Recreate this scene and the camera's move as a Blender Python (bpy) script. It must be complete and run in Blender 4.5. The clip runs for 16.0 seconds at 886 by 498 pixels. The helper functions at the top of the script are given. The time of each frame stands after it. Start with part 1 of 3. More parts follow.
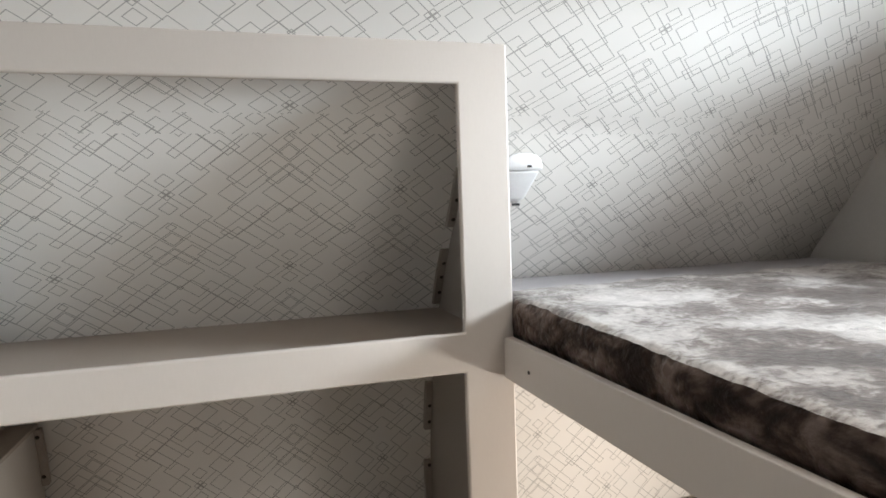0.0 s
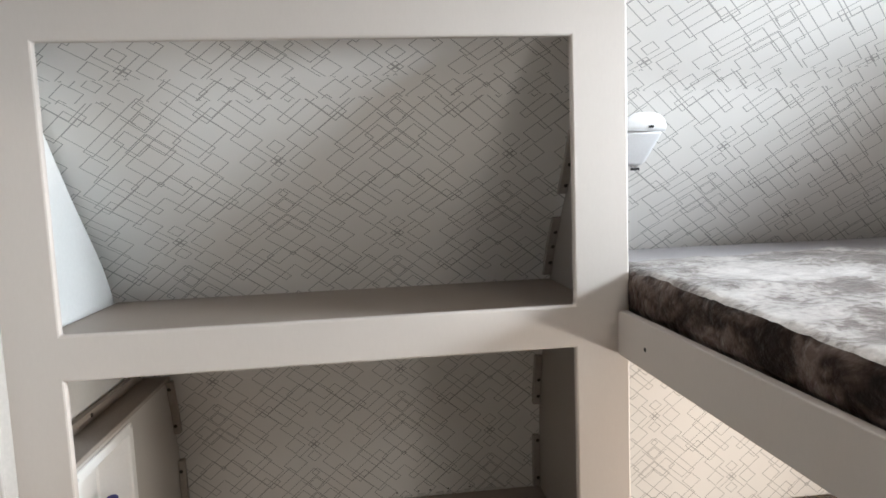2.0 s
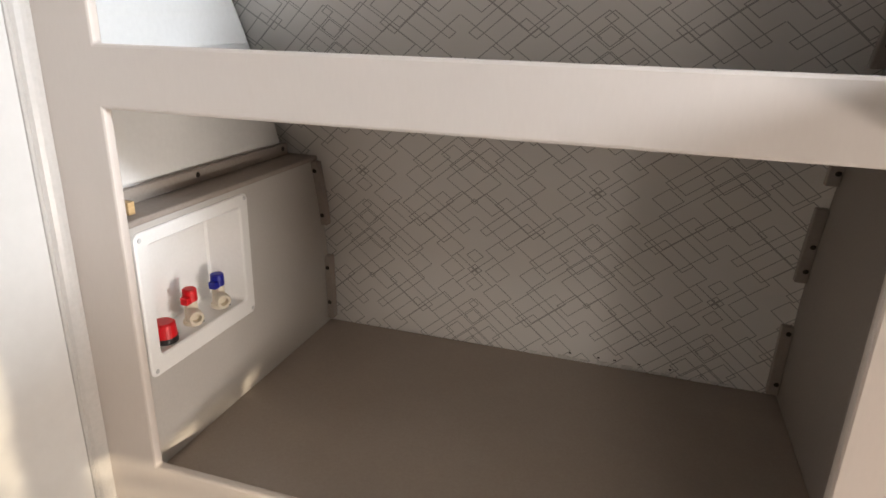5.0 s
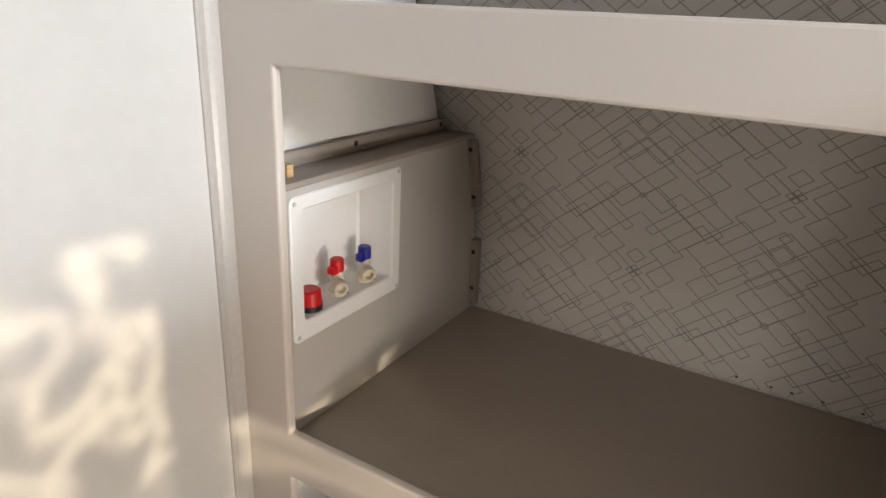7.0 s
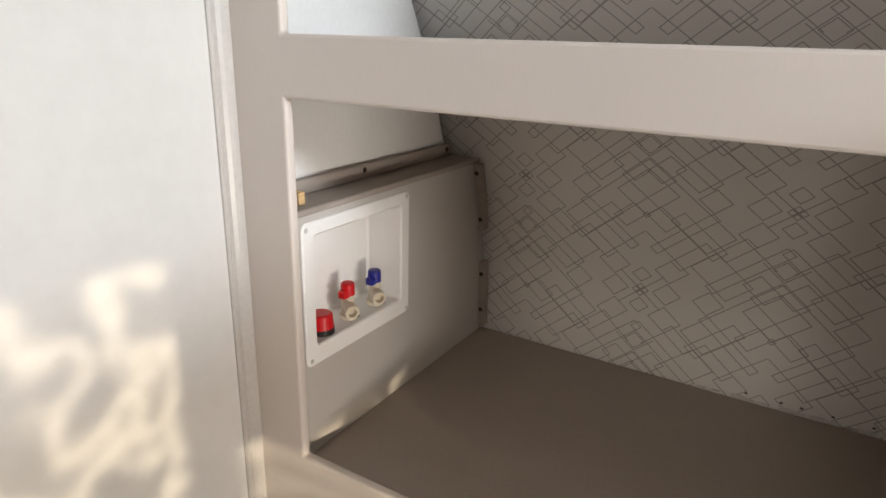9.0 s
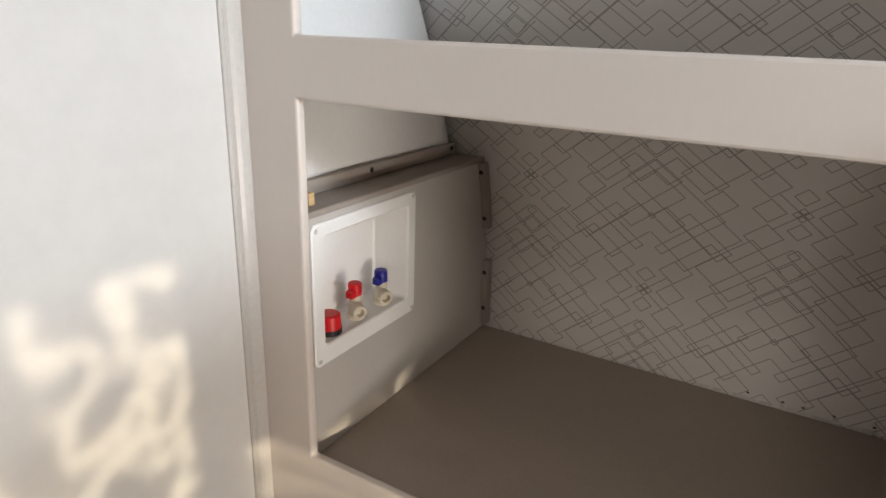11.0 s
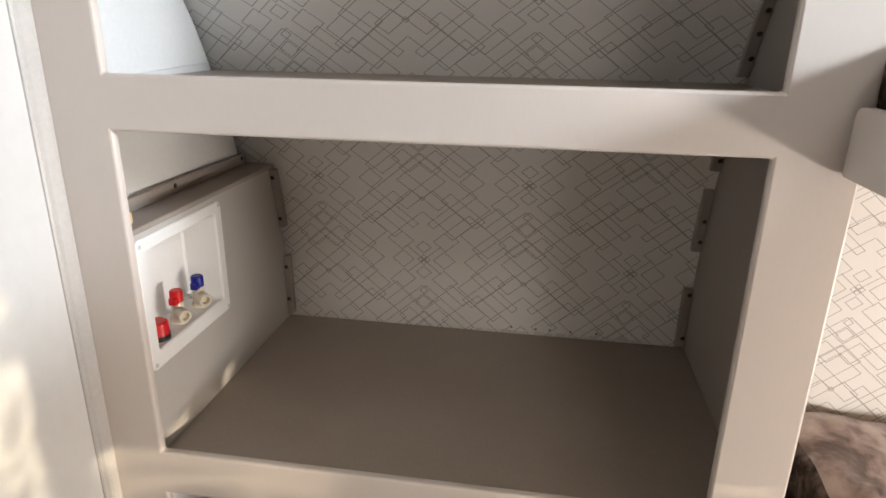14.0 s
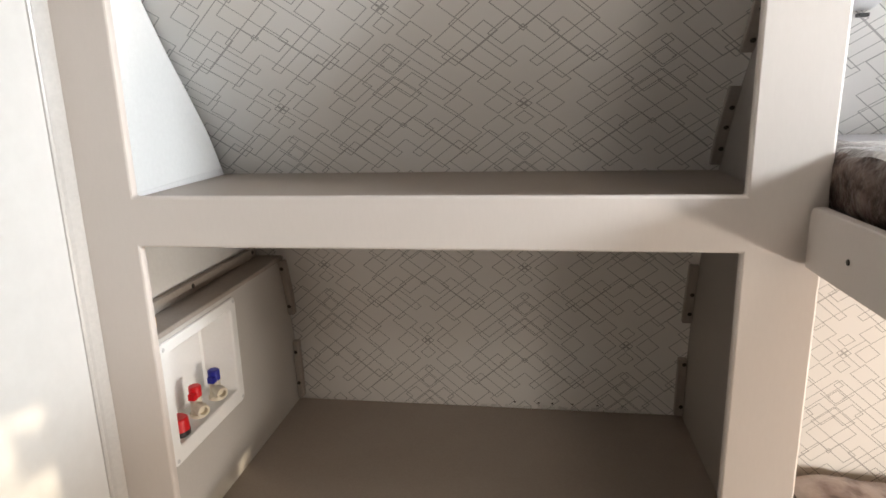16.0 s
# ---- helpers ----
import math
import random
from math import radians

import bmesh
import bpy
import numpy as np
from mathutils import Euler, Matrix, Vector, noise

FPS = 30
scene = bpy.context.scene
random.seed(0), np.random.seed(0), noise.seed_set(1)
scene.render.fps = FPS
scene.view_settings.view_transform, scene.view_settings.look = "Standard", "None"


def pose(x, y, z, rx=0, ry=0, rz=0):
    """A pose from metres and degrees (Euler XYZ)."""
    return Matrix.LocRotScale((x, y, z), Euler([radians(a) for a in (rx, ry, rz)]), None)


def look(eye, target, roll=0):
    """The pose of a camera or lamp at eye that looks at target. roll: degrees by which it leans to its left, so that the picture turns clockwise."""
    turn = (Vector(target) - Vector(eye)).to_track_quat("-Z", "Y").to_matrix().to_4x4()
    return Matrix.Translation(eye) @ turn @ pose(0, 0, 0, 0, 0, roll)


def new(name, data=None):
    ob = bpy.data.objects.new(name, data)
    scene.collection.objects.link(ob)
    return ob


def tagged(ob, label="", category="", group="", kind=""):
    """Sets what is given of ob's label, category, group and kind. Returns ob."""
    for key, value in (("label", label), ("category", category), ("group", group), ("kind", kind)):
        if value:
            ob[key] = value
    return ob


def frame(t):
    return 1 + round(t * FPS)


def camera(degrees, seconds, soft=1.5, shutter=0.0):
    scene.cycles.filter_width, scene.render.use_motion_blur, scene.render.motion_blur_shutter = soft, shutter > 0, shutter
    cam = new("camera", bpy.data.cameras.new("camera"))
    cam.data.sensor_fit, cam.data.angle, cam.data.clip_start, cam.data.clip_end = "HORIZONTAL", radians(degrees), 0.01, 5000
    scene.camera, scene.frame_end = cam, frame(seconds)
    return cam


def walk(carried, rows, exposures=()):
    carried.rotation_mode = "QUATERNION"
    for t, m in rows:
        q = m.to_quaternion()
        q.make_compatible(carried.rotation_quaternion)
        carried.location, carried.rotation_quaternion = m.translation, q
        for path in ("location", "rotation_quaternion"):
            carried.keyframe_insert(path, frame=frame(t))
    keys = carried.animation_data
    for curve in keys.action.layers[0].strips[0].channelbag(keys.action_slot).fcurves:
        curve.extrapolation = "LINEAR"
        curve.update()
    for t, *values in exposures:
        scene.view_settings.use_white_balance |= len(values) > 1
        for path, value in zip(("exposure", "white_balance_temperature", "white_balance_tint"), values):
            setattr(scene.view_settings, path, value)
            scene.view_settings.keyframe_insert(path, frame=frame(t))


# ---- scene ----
cam = camera(70.2, 16.0, soft=1.6)
PATH = [
    (0, (0.005, -0.008, 1.596), (0.59, 1.901, 1.47), -2.0),
    (0.5, (0.005, -0.009, 1.586), (0.346, 1.957, 1.446), -2.2),
    (1, (0.007, -0.012, 1.588), (0.251, 1.968, 1.444), -2.2),
    (1.5, (0.021, 0.015, 1.581), (0.251, 1.996, 1.423), -2.1),
    (2, (0.037, 0.048, 1.576), (0.26, 2.026, 1.379), -2.2),
    (2.5, (0.06, 0.084, 1.524), (0.276, 2.05, 1.226), -2.2),
    (3, (0.067, 0.141, 1.433), (0.252, 2.086, 1.003), -2.3),
    (3.5, (0.089, 0.184, 1.376), (0.21, 2.107, 0.84), -1.8),
    (4, (0.082, 0.233, 1.353), (0.047, 2.132, 0.729), -0.9),
    (4.5, (0.11, 0.334, 1.343), (-0.146, 2.209, 0.699), 0.5),
    (5, (0.186, 0.574, 1.352), (-0.374, 2.377, 0.691), 1.6),
    (7.5, (0.112, 0.642, 1.302), (-0.841, 2.253, 0.598), 2.7),
    (8, (0.118, 0.637, 1.298), (-0.851, 2.245, 0.611), 2.3),
    (8.5, (0.133, 0.627, 1.309), (-0.848, 2.249, 0.669), 1.6),
    (11, (0.102, 0.608, 1.333), (-0.85, 2.239, 0.675), 2.0),
    (11.5, (0.114, 0.592, 1.314), (-0.808, 2.22, 0.609), 2.2),
    (12, (0.138, 0.574, 1.314), (-0.735, 2.222, 0.592), 2.0),
    (12.5, (0.144, 0.51, 1.358), (-0.602, 2.224, 0.646), 2.3),
    (13, (0.074, 0.395, 1.376), (-0.531, 2.171, 0.684), 1.8),
    (13.5, (0.098, 0.37, 1.38), (-0.321, 2.204, 0.702), 1.7),
    (14, (0.133, 0.372, 1.392), (-0.157, 2.239, 0.736), 0.9),
    (14.5, (0.148, 0.358, 1.436), (-0.078, 2.249, 0.825), -0.0),
    (15, (0.149, 0.362, 1.465), (-0.079, 2.266, 0.898), -1.0),
    (15.5, (0.136, 0.351, 1.473), (-0.108, 2.264, 0.943), -1.4),
    (16, (0.138, 0.304, 1.48), (-0.156, 2.224, 1.004), -1.5),
]
# the camera's exposure and white balance drift a little: seconds, stops, kelvin, tint
WHITE_BALANCE = [(0.0, 0.0, 6610.0, 6.5), (2.0, 0.0, 6480.0, 7.0), (3.5, 0.15, 6450.0, 8.0), (4.5, 0.21, 6460.0, 8.0), (4.8, 0.15, 6720.0, 10.0), (5.2, 0.12, 6930.0, 13.0), (7.3, -0.1, 6890.0, 10.5), (8.7, -0.1, 6890.0, 10.5), (11.0, -0.15, 6750.0, 10.0), (12.5, -0.1, 6740.0, 10.5), (14.0, 0.17, 6720.0, 10.5), (15.0, 0.19, 6740.0, 10.5), (16.0, 0.11, 6900.0, 10.0)]
walk(cam, [(t, look(eye, target, roll)) for t, eye, target, roll in PATH], WHITE_BALANCE)

# ---- world and light ----
world = bpy.data.worlds.new("sky")
scene.world = world
world.use_nodes = True
wn = world.node_tree.nodes
sky = wn.new("ShaderNodeTexSky")
sky.sky_type, sky.sun_disc = "NISHITA", False
sky.sun_elevation, sky.sun_rotation = radians(4), radians(109)
wn["Background"].inputs["Strength"].default_value = 0.10
world.node_tree.links.new(sky.outputs[0], wn["Background"].inputs["Color"])

sun = new("sun", bpy.data.lights.new("sun", "SUN"))
sun.data.energy, sun.data.angle, sun.data.color = 4.0, radians(0.6), (1.0, 0.87, 0.69)
sun.matrix_world = look((9.45, -3.25, 0.60), (0, 0, 0))


def window_light(name, eye, target, wide, high, watts, colour, spread):
    lamp = new(name, bpy.data.lights.new(name, "AREA"))
    lamp.data.shape, lamp.data.size, lamp.data.size_y = "RECTANGLE", wide, high
    lamp.data.energy, lamp.data.color, lamp.data.spread = watts, colour, radians(spread)
    lamp.matrix_world = look(eye, target)
    return lamp


# daylight at the unseen bunk windows; the rear and overhead lamps are added fill
window_light("upper_window_light", (1.965, 0.71, 1.90), (-0.6, 1.34, 1.38), 0.42, 0.28, 14.2, (0.81, 0.90, 1.0), 76)
window_light("lower_window_light", (1.965, 0.71, 0.54), (0, 0.90, 0.58), 0.52, 0.16, 27, (1.0, 0.95, 0.89), 165)
window_light("rear_fill_light", (1.60, -1.58, 1.22), (0.0, 1.3, 0.9), 0.56, 0.36, 10.0, (1.0, 0.93, 0.87), 160)
window_light("overhead_fill_light", (0.84, 0.10, 2.085), (0.30, 0.60, 0.6), 0.36, 0.36, 7.5, (1.0, 0.955, 0.90), 160)

# ---- materials ----


def node(nt, kind, **values):
    n = nt.nodes.new(kind)
    for key, value in values.items():
        if key == "operation":
            n.operation = value
        elif key == "data_type":
            n.data_type = value
        else:
            n.inputs[key].default_value = value
    return n


def coords(nt, scale=(1, 1, 1), shift=(0, 0, 0)):
    tc = nt.nodes.new("ShaderNodeTexCoord")
    mp = nt.nodes.new("ShaderNodeMapping")
    mp.inputs["Scale"].default_value, mp.inputs["Location"].default_value = scale, shift
    nt.links.new(tc.outputs["Object"], mp.inputs["Vector"])
    return mp.outputs["Vector"]


def ramp(nt, source, stops):
    r = nt.nodes.new("ShaderNodeValToRGB")
    while len(r.color_ramp.elements) < len(stops):
        r.color_ramp.elements.new(0.5)
    for e, (at, c) in zip(r.color_ramp.elements, stops):
        e.position, e.color = at, (*c, 1)
    nt.links.new(source, r.inputs["Fac"])
    return r.outputs["Color"]


def surface(name, dark, light, rough=0.5, metal=0.0, grain=60.0, patch=5.0, bump=0.05, stretch=(1, 1, 1), coat=0.0, spec=0.5):
    """A surface whose colour drifts between two tones, with patches, fine grain and a slight relief."""
    m = bpy.data.materials.new(name)
    m.use_nodes = True
    nt = m.node_tree
    b = nt.nodes["Principled BSDF"]
    v = coords(nt, stretch)
    big, fine = (node(nt, "ShaderNodeTexNoise", Scale=k, Detail=d, Roughness=0.6) for k, d in ((patch, 3), (grain, 4)))
    for n in (big, fine):
        nt.links.new(v, n.inputs["Vector"])
    mix = node(nt, "ShaderNodeMath", operation="ADD")
    half = node(nt, "ShaderNodeMath", operation="MULTIPLY")
    half.inputs[1].default_value = 0.5
    nt.links.new(big.outputs["Fac"], mix.inputs[0])
    nt.links.new(fine.outputs["Fac"], mix.inputs[1])
    nt.links.new(mix.outputs[0], half.inputs[0])
    nt.links.new(ramp(nt, half.outputs[0], ((0.36, dark), (0.64, light))), b.inputs["Base Color"])
    bp = node(nt, "ShaderNodeBump", Strength=bump, Distance=0.004)
    nt.links.new(fine.outputs["Fac"], bp.inputs["Height"])
    nt.links.new(bp.outputs["Normal"], b.inputs["Normal"])
    rr = node(nt, "ShaderNodeMapRange")
    rr.inputs["To Min"].default_value, rr.inputs["To Max"].default_value = rough * 0.85, min(1, rough * 1.15)
    nt.links.new(big.outputs["Fac"], rr.inputs["Value"])
    nt.links.new(rr.outputs["Result"], b.inputs["Roughness"])
    b.inputs["Metallic"].default_value = metal
    b.inputs["Coat Weight"].default_value = coat
    b.inputs["Specular IOR Level"].default_value = spec
    return m


FRAME = surface("taupe_vinyl_wrap", (0.592, 0.530, 0.484), (0.612, 0.549, 0.502), 0.46, grain=220, patch=3, bump=0.012, stretch=(1, 1, 0.25))
SHELF = surface("grey_taupe_board", (0.315, 0.260, 0.218), (0.36, 0.302, 0.256), 0.42, grain=180, patch=4, bump=0.03)
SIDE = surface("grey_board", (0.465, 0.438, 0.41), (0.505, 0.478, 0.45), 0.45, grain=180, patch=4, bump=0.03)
# Darker copy of the grey board, with the side panel's shade in its colour.
SIDE_SHADED = surface("shaded_side_board", (0.275, 0.240, 0.212), (0.31, 0.274, 0.243), 0.45, grain=180, patch=4, bump=0.03)
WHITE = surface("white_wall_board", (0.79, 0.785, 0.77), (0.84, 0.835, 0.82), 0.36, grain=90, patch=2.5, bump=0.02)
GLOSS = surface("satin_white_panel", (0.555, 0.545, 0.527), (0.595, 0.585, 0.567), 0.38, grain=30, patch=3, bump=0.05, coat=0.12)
TRIM = surface("vinyl_trim", (0.40, 0.378, 0.355), (0.46, 0.436, 0.41), 0.3, grain=120, patch=6, bump=0.02)
CLEAT = surface("cleat_board", (0.30, 0.257, 0.224), (0.355, 0.312, 0.275), 0.5, grain=140, patch=9, bump=0.05)
BOXWHITE = surface("moulded_white_plastic", (0.80, 0.79, 0.775), (0.84, 0.83, 0.815), 0.33, grain=150, patch=8, bump=0.02)
CREAM = surface("cream_plastic", (0.62, 0.55, 0.43), (0.70, 0.63, 0.51), 0.35, grain=150, patch=20, bump=0.02)
RED = surface("red_plastic", (0.56, 0.003, 0.008), (0.64, 0.006, 0.012), 0.4, grain=150, patch=30, bump=0.03)
BLUE = surface("blue_plastic", (0.005, 0.008, 0.20), (0.008, 0.012, 0.26), 0.4, grain=150, patch=30, bump=0.03)
BLACK = surface("black_plastic", (0.010, 0.010, 0.010), (0.018, 0.017, 0.017), 0.4, grain=150, patch=30, bump=0.05)
SCREW = surface("dark_screw", (0.03, 0.024, 0.02), (0.06, 0.05, 0.04), 0.4, metal=0.6, grain=300, patch=60)
STEEL = surface("zinc_screw", (0.55, 0.55, 0.55), (0.68, 0.68, 0.68), 0.35, metal=0.3, grain=300, patch=60)
RAWWOOD = surface("raw_pine", (0.52, 0.34, 0.16), (0.66, 0.46, 0.24), 0.7, grain=90, patch=14, stretch=(1, 1, 6))
PLY = surface("plywood", (0.40, 0.29, 0.18), (0.50, 0.38, 0.25), 0.7, grain=60, patch=8, stretch=(1, 6, 1))
FLOOR = surface("vinyl_floor", (0.22, 0.19, 0.165), (0.32, 0.28, 0.25), 0.45, grain=30, patch=3, stretch=(1, 0.1, 1))
LAMPWHITE = surface("lamp_plastic", (0.80, 0.80, 0.81), (0.85, 0.85, 0.86), 0.3, grain=150, patch=12, bump=0.02)
CAULK = surface("white_caulk", (0.66, 0.64, 0.61), (0.80, 0.78, 0.75), 0.6, grain=200, patch=40, bump=0.3)


def velvet(name, tones, scale, coat, sheen, crinkle, stops=(0.58, 0.63, 0.655, 0.74), stretch=(1, 1, 1), fine=46, relief=0.03):
    """Crushed velvet: pile patches and bright flecks of glare painted as tones, creases, and a sheen."""
    m = bpy.data.materials.new(name)
    m.use_nodes = True
    nt = m.node_tree
    b = nt.nodes["Principled BSDF"]
    v = coords(nt, stretch)
    warp = node(nt, "ShaderNodeTexNoise", Scale=scale * 0.8, Detail=0.5)
    nt.links.new(v, warp.inputs["Vector"])
    bend = node(nt, "ShaderNodeVectorMath", operation="MULTIPLY_ADD")
    bend.inputs[1].default_value = (0.09, 0.09, 0.09)
    nt.links.new(warp.outputs["Color"], bend.inputs[0])
    nt.links.new(v, bend.inputs[2])
    n1 = node(nt, "ShaderNodeTexNoise", Scale=scale, Detail=2, Roughness=0.5)
    n2 = node(nt, "ShaderNodeTexNoise", Scale=scale * 3.2, Detail=2, Roughness=0.5)
    n3 = node(nt, "ShaderNodeTexNoise", Scale=fine, Detail=4, Roughness=0.6)
    for n in (n1, n2):
        nt.links.new(bend.outputs[0], n.inputs["Vector"])
    nt.links.new(v, n3.inputs["Vector"])
    a = node(nt, "ShaderNodeMath", operation="MULTIPLY_ADD")
    a.inputs[1].default_value = 0.30
    nt.links.new(n2.outputs["Fac"], a.inputs[0])
    nt.links.new(n1.outputs["Fac"], a.inputs[2])
    mixed = node(nt, "ShaderNodeMath", operation="MULTIPLY_ADD")
    mixed.inputs[1].default_value = crinkle
    nt.links.new(n3.outputs["Fac"], mixed.inputs[0])
    nt.links.new(a.outputs[0], mixed.inputs[2])
    lower = node(nt, "ShaderNodeMath", operation="SUBTRACT")
    lower.inputs[1].default_value = crinkle * 0.5
    nt.links.new(mixed.outputs[0], lower.inputs[0])
    nt.links.new(ramp(nt, lower.outputs[0], tuple(zip(stops, tones))), b.inputs["Base Color"])
    crease = node(nt, "ShaderNodeTexNoise", Scale=scale * 3.4, Detail=3, Roughness=0.5)
    nt.links.new(bend.outputs[0], crease.inputs["Vector"])
    ridge = node(nt, "ShaderNodeMath", operation="SUBTRACT")
    ridge.inputs[1].default_value = 0.5
    nt.links.new(crease.outputs["Fac"], ridge.inputs[0])
    fold = node(nt, "ShaderNodeMath", operation="ABSOLUTE")
    nt.links.new(ridge.outputs[0], fold.inputs[0])
    g = node(nt, "ShaderNodeMath", operation="MULTIPLY_ADD")
    g.inputs[1].default_value = -0.2
    nt.links.new(fold.outputs[0], g.inputs[0])
    nt.links.new(a.outputs[0], g.inputs[2])
    h = node(nt, "ShaderNodeMath", operation="MULTIPLY_ADD")
    h.inputs[1].default_value = crinkle * 0.8
    nt.links.new(n3.outputs["Fac"], h.inputs[0])
    nt.links.new(g.outputs[0], h.inputs[2])
    bp = node(nt, "ShaderNodeBump", Strength=0.45, Distance=relief)
    nt.links.new(h.outputs[0], bp.inputs["Height"])
    nt.links.new(bp.outputs["Normal"], b.inputs["Normal"])
    rr = node(nt, "ShaderNodeMapRange")
    rr.inputs["From Min"].default_value, rr.inputs["From Max"].default_value = 0.5, 0.95
    rr.inputs["To Min"].default_value, rr.inputs["To Max"].default_value = 0.42, 0.24
    nt.links.new(a.outputs[0], rr.inputs["Value"])
    nt.links.new(rr.outputs["Result"], b.inputs["Roughness"])
    b.inputs["Sheen Weight"].default_value = sheen
    b.inputs["Coat Weight"].default_value = coat
    b.inputs["Coat Roughness"].default_value = 0.16
    b.inputs["Specular IOR Level"].default_value = min(0.5, 0.1 + coat)
    nt.links.new(bp.outputs["Normal"], b.inputs["Coat Normal"])
    b.inputs["Sheen Roughness"].default_value = 0.3
    b.inputs["Sheen Tint"].default_value = (0.9, 0.85, 0.82, 1)
    return m


# One cloth in four copies: shade painted into borders, light and glare into tops.
VELVET_SHADED = velvet("shaded_brown_velvet", ((0.012, 0.006, 0.0045), (0.034, 0.020, 0.015), (0.072, 0.048, 0.039), (0.16, 0.117, 0.10)), 12.0, 0.02, 0.05, 0.3, (0.52, 0.62, 0.68, 0.82), (1, 1, 1.6), 40, 0.03)
VELVET_MID_SHADED = velvet("shaded_mid_velvet", ((0.028, 0.018, 0.015), (0.065, 0.045, 0.038), (0.12, 0.088, 0.076), (0.22, 0.17, 0.15)), 13.0, 0.1, 0.1, 0.15, (0.54, 0.61, 0.66, 0.80), (1, 1, 1), 26, 0.03)
VELVET_LIT = velvet("lit_taupe_velvet", ((0.18, 0.132, 0.121), (0.34, 0.262, 0.243), (0.46, 0.378, 0.355), (0.56, 0.485, 0.46)), 9.0, 0.12, 0.3, 0.2, (0.50, 0.60, 0.68, 0.84), (1.0, 0.8, 1.0), 22, 0.035)
VELVET_GLARE = velvet("glare_silver_velvet", ((0.075, 0.056, 0.05), (0.18, 0.146, 0.133), (0.44, 0.40, 0.38), (0.68, 0.635, 0.61)), 4.6, 0.8, 0.35, 0.5, (0.50, 0.61, 0.68, 0.82), (1.0, 1.1, 1.0), 60, 0.03)
FILLER = surface("lavender_grey_cloth", (0.36, 0.345, 0.36), (0.44, 0.42, 0.435), 0.6, grain=120, patch=7, bump=0.15)
PIPING = surface("brown_piping", (0.12, 0.09, 0.08), (0.20, 0.16, 0.145), 0.5, grain=300, patch=20, bump=0.2)


def wallpaper():
    """White paper printed with thin outlines of overlapping slanted rectangles round small four-square rosettes, in a diamond repeat."""
    m = bpy.data.materials.new("printed_wallpaper")
    m.use_nodes = True
    nt = m.node_tree
    b = nt.nodes["Principled BSDF"]
    uv = nt.nodes.new("ShaderNodeUVMap")
    uv.uv_map = "paper"
    # p runs along the wall and q up it; the repeat is mirrored in p and shifted by (1, 1)
    axes = nt.nodes.new("ShaderNodeSeparateXYZ")
    nt.links.new(uv.outputs[0], axes.inputs[0])

    def calc(op, a, b=None, c=None):
        n = node(nt, "ShaderNodeMath", operation=op)
        for socket, value in zip(n.inputs, (a, b, c)):
            if isinstance(value, (int, float)):
                socket.default_value = value
            elif value is not None:
                nt.links.new(value, socket)
        return n.outputs[0]

    p, q = calc("ADD", axes.outputs[0], axes.outputs[1]), calc("SUBTRACT", axes.outputs[0], axes.outputs[1])
    p = calc("PINGPONG", p, 1.0)
    beyond = calc("GREATER_THAN", p, 0.5)
    p = calc("SUBTRACT", 0.5, calc("ABSOLUTE", calc("SUBTRACT", p, 0.5)))
    q = calc("WRAP", calc("ADD", q, beyond), 1.0, -1.0)
    half = nt.nodes.new("ShaderNodeCombineXYZ")
    nt.links.new(calc("MULTIPLY", calc("ADD", p, q), 0.5), half.inputs[0])
    nt.links.new(calc("MULTIPLY", calc("SUBTRACT", p, q), 0.5), half.inputs[1])
    # rosette, its ring of squares, then the overlapping slanted bands between rosettes: centre and half sides
    base = [(0.018, -0.018, 0.014, 0.014), (-0.018, 0.018, 0.014, 0.014), (0.018, 0.018, 0.014, 0.014), (0.081, -0.081, 0.037, 0.038),
            (-0.079, 0.079, 0.038, 0.038), (0.103, 0.103, 0.054, 0.054), (0.236, -0.010, 0.068, 0.059), (-0.022, 0.236, 0.058, 0.071),
            (0.0, 0.0, 0.170, 0.0), (0.0, 0.0, 0.0, 0.170), (0.260, 0.260, 0.057, 0.057), (0.437, 0.150, 0.086, 0.138), (0.556, 0.319, 0.055, 0.080),
            (0.577, 0.187, 0.249, 0.030), (0.178, 0.536, 0.027, 0.212), (0.342, 0.432, 0.330, 0.094), (0.5, 0.5, 0.115, 0.115),
            (0.124, 0.484, 0.164, 0.047), (0.314, 0.559, 0.074, 0.050), (0.388, 0.613, 0.014, 0.014), (-0.271, 0.271, 0.042, 0.042), (-0.326, 0.250, 0.0, 0.076), (-0.250, 0.326, 0.076, 0.0),
            (0.330, -0.069, 0.160, 0.0), (0.306, -0.180, 0.0, 0.120), (0.400, -0.030, 0.120, 0.039), (-0.165, 0.307, 0.085, 0.0), (-0.045, 0.385, 0.035, 0.095)]
    shapes = []
    for cu, cv, hu, hv in base:
        for mu, mv, nu, nv in ((cu, cv, hu, hv), (-cv, -cu, hv, hu)):
            for i in range(-2, 3):
                for j in range(-2, 3):
                    du, dv = mu + i, mv + j
                    at_p, at_q, reach = du + dv, du - dv, nu + nv
                    found = any(abs(du - o[0]) + abs(dv - o[1]) < 0.004 and abs(nu - o[2]) < 0.004 for o in shapes)
                    if at_p + reach > 0 and at_p - reach < 0.5 and at_q + reach > -1 and at_q - reach < 1 and not found:
                        shapes.append((du, dv, nu, nv))
    nearest = None
